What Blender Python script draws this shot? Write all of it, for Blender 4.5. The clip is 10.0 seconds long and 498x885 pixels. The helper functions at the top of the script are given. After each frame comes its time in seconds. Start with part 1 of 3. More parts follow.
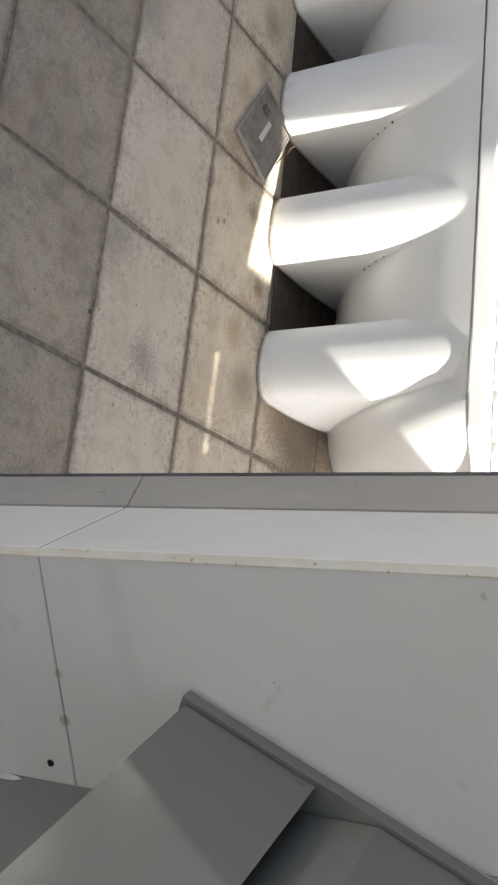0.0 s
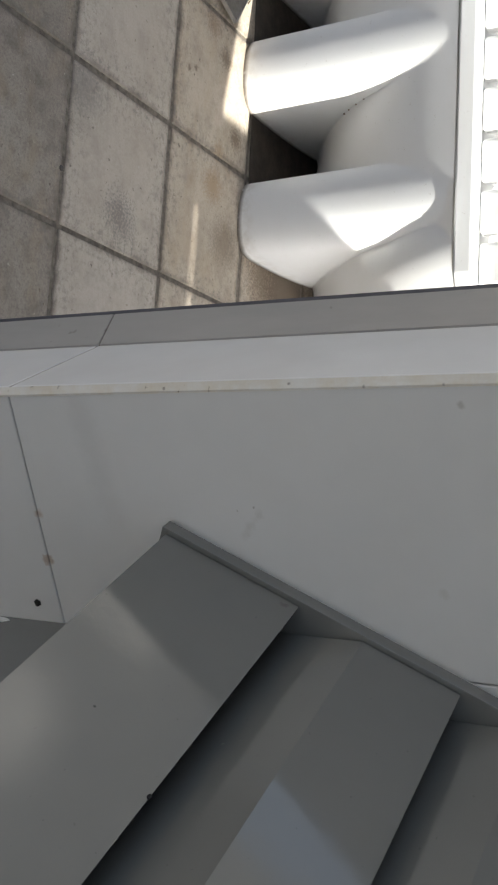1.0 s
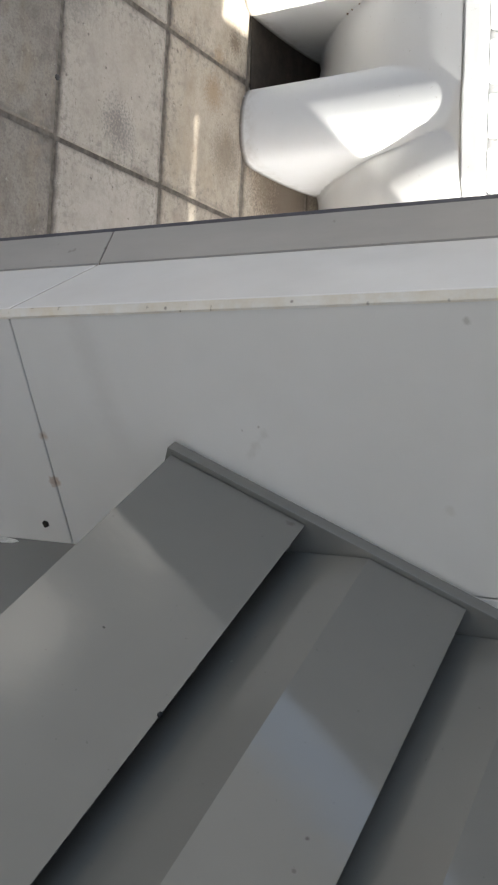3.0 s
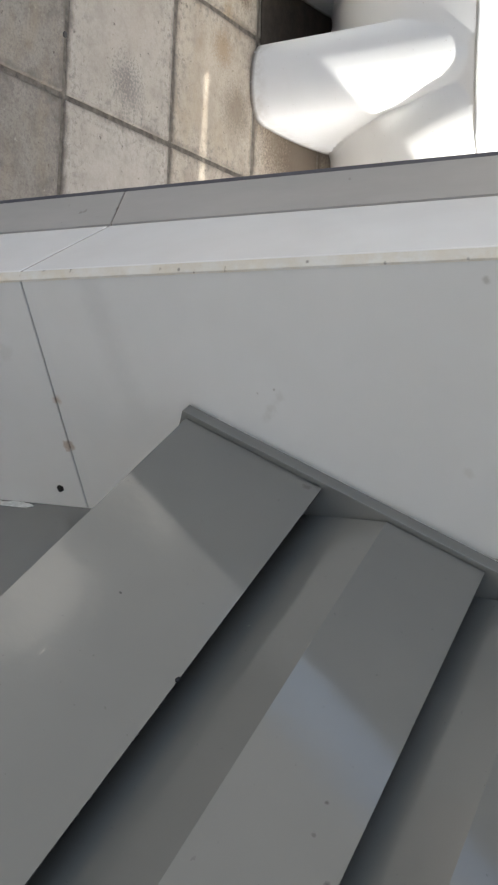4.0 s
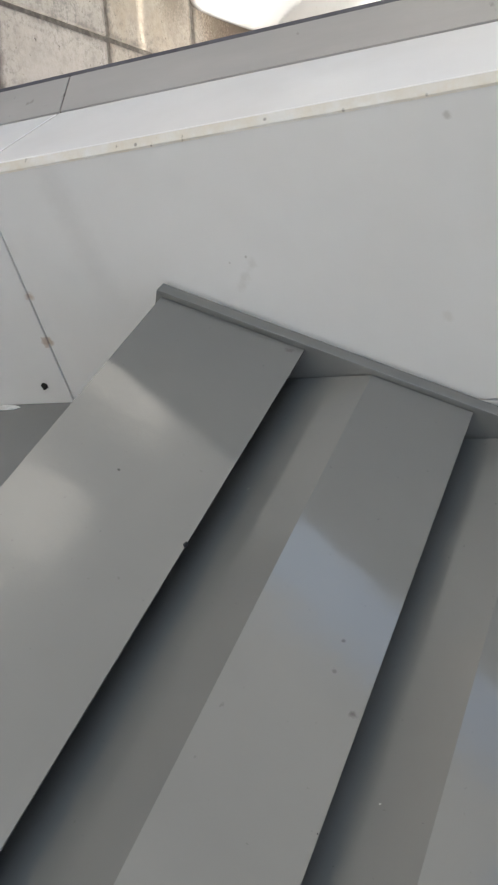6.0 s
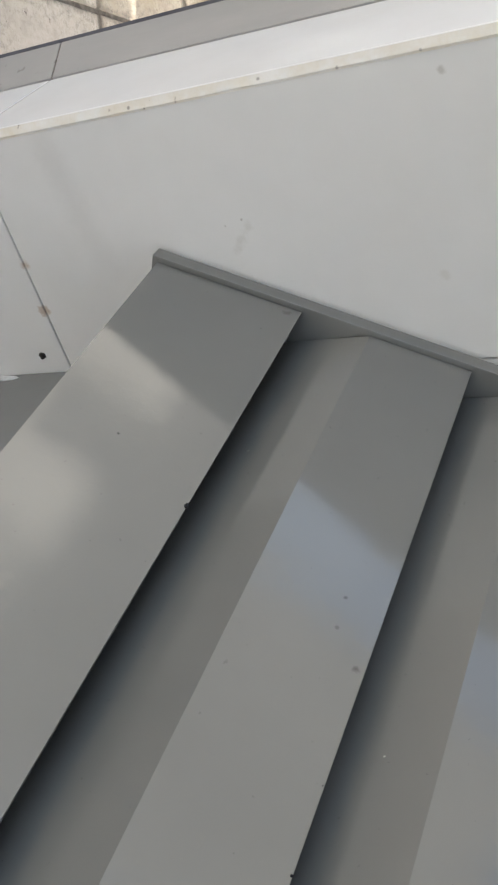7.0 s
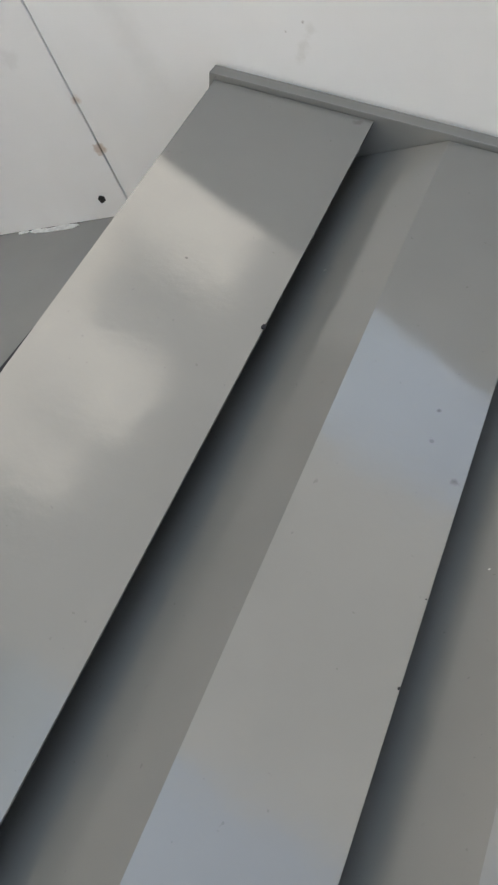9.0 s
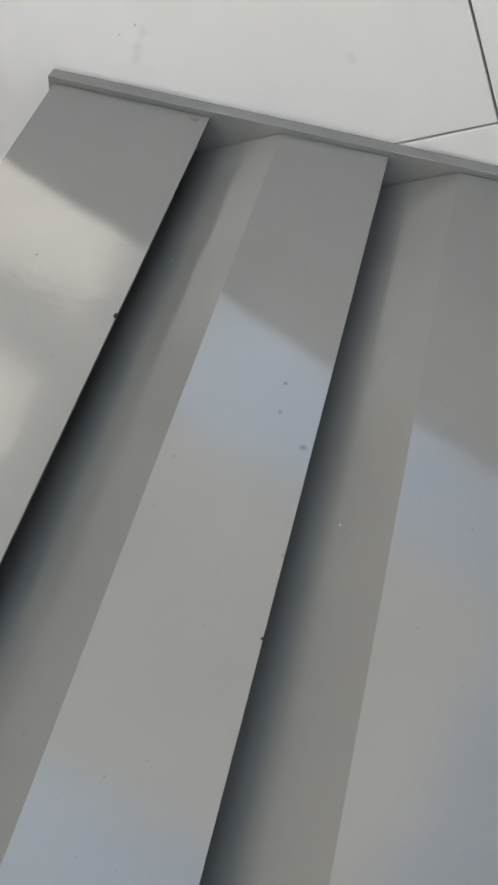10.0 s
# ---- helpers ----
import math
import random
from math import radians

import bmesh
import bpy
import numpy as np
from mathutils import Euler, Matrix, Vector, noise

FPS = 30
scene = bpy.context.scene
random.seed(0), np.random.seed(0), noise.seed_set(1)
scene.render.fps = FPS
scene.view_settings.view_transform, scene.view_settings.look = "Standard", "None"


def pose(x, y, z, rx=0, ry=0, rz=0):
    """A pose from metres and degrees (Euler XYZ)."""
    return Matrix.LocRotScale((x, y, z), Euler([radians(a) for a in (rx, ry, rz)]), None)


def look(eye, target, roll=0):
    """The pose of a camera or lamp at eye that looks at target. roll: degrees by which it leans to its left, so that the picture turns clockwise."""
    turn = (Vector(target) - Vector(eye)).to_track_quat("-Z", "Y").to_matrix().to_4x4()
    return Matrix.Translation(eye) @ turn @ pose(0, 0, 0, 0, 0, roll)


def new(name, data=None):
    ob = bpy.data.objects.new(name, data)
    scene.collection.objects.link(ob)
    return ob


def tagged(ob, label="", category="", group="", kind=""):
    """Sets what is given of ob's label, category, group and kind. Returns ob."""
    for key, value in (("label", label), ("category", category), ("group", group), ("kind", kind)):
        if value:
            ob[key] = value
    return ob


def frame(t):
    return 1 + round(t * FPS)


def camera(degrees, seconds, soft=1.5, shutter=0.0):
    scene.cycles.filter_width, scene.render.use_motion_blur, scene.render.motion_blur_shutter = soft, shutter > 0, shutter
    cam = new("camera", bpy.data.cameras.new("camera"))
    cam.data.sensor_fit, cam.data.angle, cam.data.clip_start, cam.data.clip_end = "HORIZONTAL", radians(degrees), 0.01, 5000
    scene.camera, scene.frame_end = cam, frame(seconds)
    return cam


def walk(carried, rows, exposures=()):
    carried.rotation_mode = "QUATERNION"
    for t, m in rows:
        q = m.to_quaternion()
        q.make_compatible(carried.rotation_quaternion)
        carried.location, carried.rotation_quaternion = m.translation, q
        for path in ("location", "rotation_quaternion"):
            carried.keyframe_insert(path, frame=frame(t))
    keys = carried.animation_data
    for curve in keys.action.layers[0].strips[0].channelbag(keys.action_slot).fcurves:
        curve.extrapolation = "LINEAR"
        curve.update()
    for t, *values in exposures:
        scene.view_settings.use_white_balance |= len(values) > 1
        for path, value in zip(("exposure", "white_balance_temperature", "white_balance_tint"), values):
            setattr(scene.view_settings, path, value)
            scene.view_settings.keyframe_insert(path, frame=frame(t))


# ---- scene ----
# camera and walk
cam = camera(26.84, 10.0, soft=2.2)
PATH = [
    (0.0, pose(1.8893, -1.7609, 1.5130, 2.042, -60.098, 103.430)),
    (0.1, pose(1.8782, -1.7647, 1.5087, 1.264, -60.499, 107.215)),
    (0.2, pose(1.8793, -1.7604, 1.5071, 0.752, -60.778, 110.181)),
    (0.3, pose(1.8783, -1.7659, 1.5104, -1.606, -60.821, 112.806)),
    (0.4, pose(1.8825, -1.7650, 1.5121, -3.943, -61.050, 113.650)),
    (0.5, pose(1.8872, -1.7453, 1.5098, -2.475, -61.558, 110.065)),
    (0.6, pose(1.8994, -1.7510, 1.5100, -1.539, -61.988, 106.618)),
    (0.7, pose(1.9057, -1.7432, 1.5106, -1.943, -61.226, 104.267)),
    (0.8, pose(1.9085, -1.7375, 1.5108, -2.279, -60.615, 102.200)),
    (0.9, pose(1.9109, -1.7350, 1.5137, -1.742, -60.279, 100.146)),
    (1.0, pose(1.9137, -1.7311, 1.5145, -0.485, -60.485, 98.037)),
    (1.2, pose(1.9179, -1.7304, 1.5149, -0.940, -60.085, 96.450)),
    (1.5, pose(1.9118, -1.7256, 1.5133, -1.677, -59.442, 97.293)),
    (2.0, pose(1.9062, -1.7265, 1.5124, -2.181, -59.344, 97.328)),
    (2.5, pose(1.9086, -1.7281, 1.5138, -2.638, -60.280, 96.892)),
    (2.8, pose(1.9086, -1.7293, 1.5152, -3.231, -60.711, 96.634)),
    (3.0, pose(1.9086, -1.7267, 1.5139, -3.549, -60.122, 96.034)),
    (3.2, pose(1.9133, -1.7218, 1.5094, -2.635, -59.089, 93.716)),
    (4.3, pose(1.9057, -1.7216, 1.5084, -5.251, -59.667, 95.300)),
    (4.5, pose(1.9108, -1.7273, 1.5115, -1.105, -61.203, 91.033)),
    (4.7, pose(1.9121, -1.7262, 1.5103, -2.222, -62.237, 91.329)),
    (5.0, pose(1.9154, -1.7303, 1.5134, -1.131, -63.030, 88.103)),
    (5.2, pose(1.9198, -1.7300, 1.5128, -1.023, -62.757, 86.798)),
    (5.5, pose(1.9216, -1.7301, 1.5111, -0.473, -62.050, 85.337)),
    (5.7, pose(1.9260, -1.7272, 1.5084, 0.635, -61.075, 83.308)),
    (6.8, pose(1.9319, -1.7294, 1.5075, 1.991, -60.601, 80.220)),
    (7.0, pose(1.9374, -1.7288, 1.5081, 1.871, -60.731, 79.695)),
    (7.2, pose(1.9365, -1.7295, 1.5091, 1.575, -60.812, 79.597)),
    (7.5, pose(1.9390, -1.7302, 1.5090, 1.233, -60.925, 79.376)),
    (7.8, pose(1.9396, -1.7271, 1.5085, 1.550, -60.457, 79.838)),
    (8.0, pose(1.9352, -1.7282, 1.5059, 0.586, -60.332, 80.320)),
    (8.2, pose(1.9390, -1.7280, 1.5053, -0.310, -60.356, 79.412)),
    (8.5, pose(1.9415, -1.7262, 1.5055, 0.565, -59.538, 77.886)),
    (8.8, pose(1.9558, -1.7166, 1.5003, 1.518, -57.068, 75.486)),
    (9.0, pose(1.9701, -1.7113, 1.4881, 0.639, -56.725, 73.220)),
    (9.2, pose(1.9823, -1.7132, 1.4894, 1.248, -57.757, 70.126)),
    (9.5, pose(1.9880, -1.7168, 1.4967, 4.769, -59.817, 66.635)),
    (9.7, pose(1.9851, -1.7206, 1.5047, 6.401, -61.071, 65.861)),
    (9.8, pose(1.9830, -1.7257, 1.5031, 7.067, -62.351, 65.679)),
    (10.0, pose(1.9781, -1.7335, 1.5087, 9.037, -63.180, 63.888)),
]
EXPOSURES = [(0.0, 1.80, 6250, 7), (0.3, 1.48, 6050, 7), (0.7, 1.10, 6050, 7), (1.0, 1.44, 6050, 7), (2.5, 1.78, 6050, 7), (4.5, 2.18, 6050, 7), (7.5, 2.53, 6250, 7), (8.5, 2.61, 6250, 7), (10.0, 2.88, 6250, 7)]
walk(cam, PATH, EXPOSURES)

# world, sun and the opening left in the added roof
SUN_X, SUN_Y = 1.06, -0.15
SUN_TO = Vector((SUN_X, SUN_Y, 1.0)).normalized()
world = bpy.data.worlds.new("sky")
scene.world = world
world.use_nodes = True
wn = world.node_tree
wn.nodes.clear()
sky = wn.nodes.new("ShaderNodeTexSky")
sky.sky_type = "NISHITA"
sky.sun_disc = False
sky.sun_elevation = math.asin(SUN_TO.z)
sky.sun_rotation = math.atan2(SUN_TO.x, SUN_TO.y)
sky.air_density, sky.dust_density, sky.ozone_density = 0.8, 6.5, 0.3
bg = wn.nodes.new("ShaderNodeBackground")
bg.inputs["Strength"].default_value = 0.10
wout = wn.nodes.new("ShaderNodeOutputWorld")
haze = wn.nodes.new("ShaderNodeHueSaturation")
haze.inputs["Saturation"].default_value = 0.6
wn.links.new(sky.outputs[0], haze.inputs["Color"])
wn.links.new(haze.outputs[0], bg.inputs[0])
wn.links.new(bg.outputs[0], wout.inputs[0])
sun_data = bpy.data.lights.new("sun", "SUN")
sun_data.energy, sun_data.angle, sun_data.color = 5.0, radians(0.35), (1.0, 0.93, 0.82)
sun = new("sun", sun_data)
sun.matrix_world = look(SUN_TO * 20, (0, 0, 0))


# ---------- materials ----------
class Net:
    """A small builder of node materials."""

    def __init__(self, name, rough=0.5, metal=0.0, spec=0.5):
        self.mat = bpy.data.materials.new(name)
        self.mat.use_nodes = True
        self.t = self.mat.node_tree
        self.b = self.t.nodes["Principled BSDF"]
        self.b.inputs["Roughness"].default_value = rough
        self.b.inputs["Metallic"].default_value = metal
        self.b.inputs["Specular IOR Level"].default_value = spec
        self.pos = self.node("ShaderNodeNewGeometry").outputs["Position"]

    def node(self, kind, **values):
        n = self.t.nodes.new(kind)
        for k, v in values.items():
            setattr(n, k, v)
        return n

    def link(self, a, b):
        self.t.links.new(a, b)

    def noise(self, scale, detail=4.0, rough=0.55, vec=None, stretch=None):
        n = self.node("ShaderNodeTexNoise")
        n.inputs["Scale"].default_value = scale
        n.inputs["Detail"].default_value = detail
        n.inputs["Roughness"].default_value = rough
        v = vec or self.pos
        if stretch:
            m = self.node("ShaderNodeMapping")
            m.inputs["Scale"].default_value = stretch
            self.link(v, m.inputs["Vector"])
            v = m.outputs[0]
        self.link(v, n.inputs["Vector"])
        return n.outputs["Fac"]

    def ramp(self, fac, lo, hi, a=0.0, b=1.0):
        n = self.node("ShaderNodeMapRange")
        n.inputs["From Min"].default_value, n.inputs["From Max"].default_value = lo, hi
        n.inputs["To Min"].default_value, n.inputs["To Max"].default_value = a, b
        self.link(fac, n.inputs["Value"])
        return n.outputs[0]

    def math(self, op, a, b):
        n = self.node("ShaderNodeMath", operation=op)
        for i, v in enumerate((a, b)):
            if isinstance(v, (int, float)):
                n.inputs[i].default_value = v
            else:
                self.link(v, n.inputs[i])
        return n.outputs[0]

    def mix(self, fac, a, b):
        n = self.node("ShaderNodeMix", data_type="RGBA")
        for sock, v in ((n.inputs["Factor"], fac), (n.inputs["A"], a), (n.inputs["B"], b)):
            if isinstance(v, (int, float)):
                sock.default_value = v
            elif isinstance(v, tuple):
                sock.default_value = (*v, 1.0)
            else:
                self.link(v, sock)
        return n.outputs["Result"]

    def colour(self, c):
        if isinstance(c, tuple):
            self.b.inputs["Base Color"].default_value = (*c, 1.0)
        else:
            self.link(c, self.b.inputs["Base Color"])
        return self

    def bump(self, height, strength, dist=0.002):
        n = self.node("ShaderNodeBump")
        n.inputs["Strength"].default_value = strength
        n.inputs["Distance"].default_value = dist
        self.link(height, n.inputs["Height"])
        self.link(n.outputs[0], self.b.inputs["Normal"])
        return self

    def rough(self, sock):
        self.link(sock, self.b.inputs["Roughness"])
        return self

    def random(self):
        return self.node("ShaderNodeObjectInfo").outputs["Random"]

    def spot(self, centre, radius, soft, warp=0.004):
        """A mark of uneven outline round a place: 1 inside, 0 outside."""
        d = self.node("ShaderNodeVectorMath", operation="DISTANCE")
        self.link(self.pos, d.inputs[0])
        d.inputs[1].default_value = centre
        wob = self.math("MULTIPLY", self.math("SUBTRACT", self.noise(160.0, 3.0), 0.5), warp * 2)
        return self.ramp(self.math("ADD", d.outputs["Value"], wob), radius + soft, radius)


# local frame of the marble wall: x along the wall, y into it, z up
WALL_TURN = 27.69
WALL = pose(1.805, -1.159, 0, 0, 0, WALL_TURN)


def wl(a, n, z):
    """A place given by the way along the wall, the way out from it and the height."""
    return WALL @ Vector((a, -n, z))


def paving_material(name, base, dark, pale, grit, ochre, blotch, stains=()):
    m = Net(name, 0.85, spec=0.25)
    big = m.noise(2.6, 5.0, 0.6)
    mid = m.noise(13.0, 7.0, 0.68)
    fine = m.noise(170.0, 4.0, 0.7)
    c = m.mix(m.ramp(big, 0.32, 0.68), base, pale)
    c = m.mix(m.ramp(mid, 0.47, 0.66, 0.0, blotch), c, dark)
    c = m.mix(m.ramp(m.noise(42.0, 6.0, 0.75), 0.50, 0.72, 0.0, blotch * 0.8), c, dark)
    c = m.mix(m.ramp(fine, 0.45, 0.75, 0.0, grit), c, dark)
    c = m.mix(m.ramp(m.noise(60.0, 3.0), 0.66, 0.74, 0.0, 0.7), c, (0.09, 0.072, 0.058))
    c = m.mix(m.ramp(m.noise(95.0, 2.0), 0.69, 0.75, 0.0, 0.55), c, (0.52, 0.48, 0.42))
    c = m.mix(m.ramp(m.noise(5.0, 4.0, 0.6, stretch=(1.0, 2.2, 1.0)), 0.50, 0.72, 0.0, ochre), c, (0.36, 0.27, 0.16))
    c = m.mix(m.ramp(m.random(), 0.0, 1.0, 0.0, 0.22), c, dark)
    # dirt that has crept in from the joints
    tex = m.node("ShaderNodeTexCoord")
    sep = m.node("ShaderNodeSeparateXYZ")
    m.link(tex.outputs["Object"], sep.inputs[0])
    edge = m.math("MAXIMUM", m.math("ABSOLUTE", sep.outputs["X"], 0.0), m.math("ABSOLUTE", sep.outputs["Y"], 0.0))
    edge = m.math("ADD", edge, m.math("MULTIPLY", m.math("SUBTRACT", m.noise(18.0, 5.0, 0.65), 0.5), 0.05))
    c = m.mix(m.ramp(edge, 0.178, 0.198, 0.0, 0.7), c, (0.13, 0.108, 0.086))
    # grey pitted patches that thicken towards the joints
    pits = m.math("MULTIPLY", m.ramp(edge, 0.085, 0.185), m.ramp(m.noise(55.0, 6.0, 0.78), 0.50, 0.60))
    c = m.mix(m.math("MULTIPLY", pits, 0.6), c, (0.19, 0.172, 0.148))
    for p, r, soft, col, amount, warp in stains:
        c = m.mix(m.math("MULTIPLY", m.spot(p, r, soft, warp), amount), c, col)
    m.colour(c)
    h = m.math("ADD", m.math("MULTIPLY", fine, 0.5), mid)
    m.bump(h, 0.4, 0.003)
    return m.mat


GREY_SMEAR, BROWN = (0.20, 0.18, 0.165), (0.13, 0.095, 0.065)
MAT_TILE = paving_material("worn_cement_tile", (0.452, 0.398, 0.33), (0.245, 0.205, 0.162), (0.505, 0.455, 0.388), 0.22, 0.08, 0.3, [
    ((1.12, 0.226, 0.0), 0.012, 0.055, GREY_SMEAR, 0.55, 0.11),
    ((1.09, 0.205, 0.0), 0.006, 0.05, GREY_SMEAR, 0.5, 0.10),
    ((0.85, 0.045, 0.0), 0.02, 0.08, GREY_SMEAR, 0.6, 0.08),
    ((0.22, 0.02, 0.0), 0.03, 0.09, GREY_SMEAR, 0.6, 0.08),
])
MAT_TILE_ROUGH = paving_material("rough_cement_tile", (0.28, 0.243, 0.20), (0.13, 0.108, 0.087), (0.36, 0.318, 0.267), 0.55, 0.35, 0.55)
MAT_TILE_OCHRE = paving_material("stained_cement_tile", (0.475, 0.41, 0.325), (0.235, 0.182, 0.13), (0.525, 0.46, 0.372), 0.25, 0.40, 0.36, [
    ((0.602, 0.495, 0.0), 0.004, 0.008, BROWN, 0.7, 0.01),
    ((0.617, 0.463, 0.0), 0.004, 0.008, BROWN, 0.7, 0.01),
    ((0.713, 0.721, 0.0), 0.012, 0.03, BROWN, 0.7, 0.04),
    ((0.508, 0.641, 0.0), 0.010, 0.03, BROWN, 0.6, 0.04),
    ((0.887, 0.620, 0.0), 0.015, 0.05, (0.30, 0.20, 0.10), 0.6, 0.05),
    ((1.03, 0.70, 0.0), 0.03, 0.06, BROWN, 0.5, 0.06),
    ((1.08, 1.10, 0.0), 0.10, 0.17, (0.10, 0.078, 0.058), 0.9, 0.10),
    ((1.05, 0.93, 0.0), 0.03, 0.09, BROWN, 0.6, 0.08),
    ((0.36, 0.49, 0.0), 0.012, 0.05, (0.22, 0.15, 0.09), 0.55, 0.07),
    ((0.44, 0.57, 0.0), 0.010, 0.04, (0.22, 0.15, 0.09), 0.55, 0.06),
    ((0.17, 0.52, 0.0), 0.008, 0.04, (0.26, 0.19, 0.12), 0.45, 0.06),
    ((0.05, 0.60, 0.0), 0.010, 0.05, BROWN, 0.4, 0.06),
    ((-0.12, 0.62, 0.0), 0.02, 0.06, BROWN, 0.45, 0.07),
    ((0.78, 0.64, 0.0), 0.006, 0.03, (0.30, 0.20, 0.10), 0.5, 0.04),
])

g = Net("paving_joint", 0.95, spec=0.1)
g.colour(g.mix(g.ramp(g.noise(60.0), 0.35, 0.7), (0.13, 0.112, 0.092), (0.235, 0.205, 0.17)))
g.bump(g.noise(220.0), 0.6, 0.003)
MAT_JOINT = g.mat

g = Net("yard_cement", 0.9, spec=0.2)
g.colour(g.mix(g.ramp(g.noise(0.9, 6.0, 0.65), 0.35, 0.7), (0.31, 0.292, 0.268), (0.24, 0.225, 0.205)))
g.bump(g.noise(120.0), 0.4, 0.003)
MAT_YARD = g.mat

g = Net("white_plastic", 0.38, spec=0.45)
c = g.mix(g.ramp(g.noise(3.0, 5.0), 0.4, 0.75, 0.0, 0.5), (0.82, 0.82, 0.81), (0.72, 0.71, 0.68))
c = g.mix(g.ramp(g.noise(70.0, 4.0, 0.7), 0.66, 0.78, 0.0, 0.6), c, (0.36, 0.30, 0.22))
sep = g.node("ShaderNodeSeparateXYZ")
g.link(g.pos, sep.inputs[0])
splash = g.math("MULTIPLY", g.ramp(sep.outputs["Z"], 0.06, 0.0), g.ramp(g.noise(26.0, 5.0, 0.7), 0.40, 0.66))
c = g.mix(g.math("MULTIPLY", splash, 0.6), c, (0.42, 0.36, 0.28))
foot = g.math("MULTIPLY", g.ramp(sep.outputs["Z"], 0.016, 0.004), g.ramp(g.noise(40.0, 4.0), 0.1, 0.42))
c = g.mix(g.math("MULTIPLY", foot, 0.85), c, (0.12, 0.095, 0.07))
g.colour(c)
g.bump(g.noise(34.0, 3.0), 0.08, 0.004)
MAT_WHITE = g.mat


def marble_material(name, base, vein):
    m = Net(name, 0.24, spec=0.5)
    c = m.mix(m.ramp(m.noise(3.2, 3.0, 0.5), 0.15, 0.85), base, vein)
    c = m.mix(m.ramp(m.noise(30.0, 2.0, 0.5), 0.2, 0.9, 0.0, 0.16), c, (0.54, 0.52, 0.48))
    m.bump(m.noise(24.0, 3.0), 0.05, 0.002)
    return m, c


m, c = marble_material("wall_marble", (0.785, 0.782, 0.762), (0.725, 0.722, 0.702))
SPOTS = [
    # a small hole, whose dark inside is only painted as a spot
    ((0.172, 0.0, 0.959), 0.0026, 0.0008, (0.02, 0.018, 0.016), 1.0, 0.005),
    ((0.133, 0.0, 0.981), 0.0022, 0.003, (0.38, 0.24, 0.14), 0.6, 0.006),
    ((0.093, 0.0, 0.982), 0.0015, 0.003, (0.42, 0.26, 0.16), 0.55, 0.004),
    ((0.085, 0.0, 1.160), 0.0001, 0.0012, (0.30, 0.27, 0.23), 0.7, 0.002),
    ((0.082, 0.0, 1.173), 0.0001, 0.0012, (0.30, 0.27, 0.23), 0.7, 0.002),
    ((0.012, 0.0, 1.324), 0.0016, 0.002, (0.42, 0.40, 0.36), 0.55, 0.003),
    ((0.135, 0.0, 1.300), 0.0010, 0.004, (0.52, 0.49, 0.42), 0.25, 0.006),
    ((0.055, 0.0, 0.945), 0.003, 0.006, (0.52, 0.50, 0.46), 0.22, 0.008),
    ((0.018, 0.0, 1.372), 0.004, 0.009, (0.46, 0.45, 0.38), 0.5, 0.014),
]
for p, r, soft, col, amount, warp in SPOTS:
    c = m.mix(m.math("MULTIPLY", m.spot(wl(*p), r, soft, warp), amount), c, col)
# a short rubbed streak
for q in range(5):
    p = wl(0.087 + 0.004 * q, 0.0, 1.176 - 0.0034 * q)
    c = m.mix(m.math("MULTIPLY", m.spot(p, 0.0005, 0.004, 0.005), 0.22), c, (0.46, 0.44, 0.38))
# a faint darker band that runs in from the edge
for q in range(8):
    p = wl(0.004 + 0.014 * q, 0.0, 1.043 + 0.0017 * q)
    c = m.mix(m.math("MULTIPLY", m.spot(p, 0.004, 0.013, 0.004), 0.17 - 0.012 * q), c, (0.50, 0.49, 0.47))
m.colour(c)
MAT_MARBLE = m.mat
m, c = marble_material("edge_marble", (0.87, 0.865, 0.85), (0.84, 0.835, 0.82))
m.colour(c)
MAT_EDGE = m.mat

g = Net("yellowed_sealant", 0.5, spec=0.35)
c = g.mix(g.ramp(g.noise(30.0, 4.0, 0.7), 0.38, 0.68), (0.80, 0.785, 0.735), (0.72, 0.655, 0.53))
c = g.mix(g.ramp(g.noise(120.0, 3.0), 0.66, 0.72, 0.0, 0.8), c, (0.16, 0.12, 0.08))
for a, z in ((-0.004, 1.214), (-0.001, 1.315), (-0.001, 1.265), (-0.003, 1.12)):
    c = g.mix(g.math("MULTIPLY", g.spot(wl(a, 0.0, z), 0.0006, 0.0008, 0.001), 0.6), c, (0.10, 0.08, 0.06))
g.colour(c)
g.bump(g.noise(90.0), 0.3, 0.002)
MAT_SEALANT = g.mat

g = Net("grey_stone", 0.30, spec=0.5)
c = g.mix(g.ramp(g.noise(9.0, 6.0, 0.65, stretch=(1, 1, 0.25)), 0.4, 0.7), (0.36, 0.35, 0.33), (0.45, 0.435, 0.41))
c = g.mix(g.ramp(g.noise(85.0, 3.0), 0.68, 0.74, 0.0, 0.5), c, (0.2, 0.18, 0.16))
g.colour(c)
g.bump(g.noise(60.0), 0.08, 0.002)
MAT_STONE = g.mat

g = Net("joint_dirt", 0.9, spec=0.1)
g.colour(g.mix(g.ramp(g.noise(50.0, 4.0), 0.4, 0.7), (0.16, 0.13, 0.10), (0.30, 0.24, 0.18)))
MAT_DIRT = g.mat

g = Net("dark_edging", 0.4, spec=0.4)
g.colour(g.mix(g.ramp(g.noise(40.0, 4.0), 0.35, 0.7), (0.075, 0.075, 0.09), (0.12, 0.12, 0.135)))
MAT_EDGING = g.mat

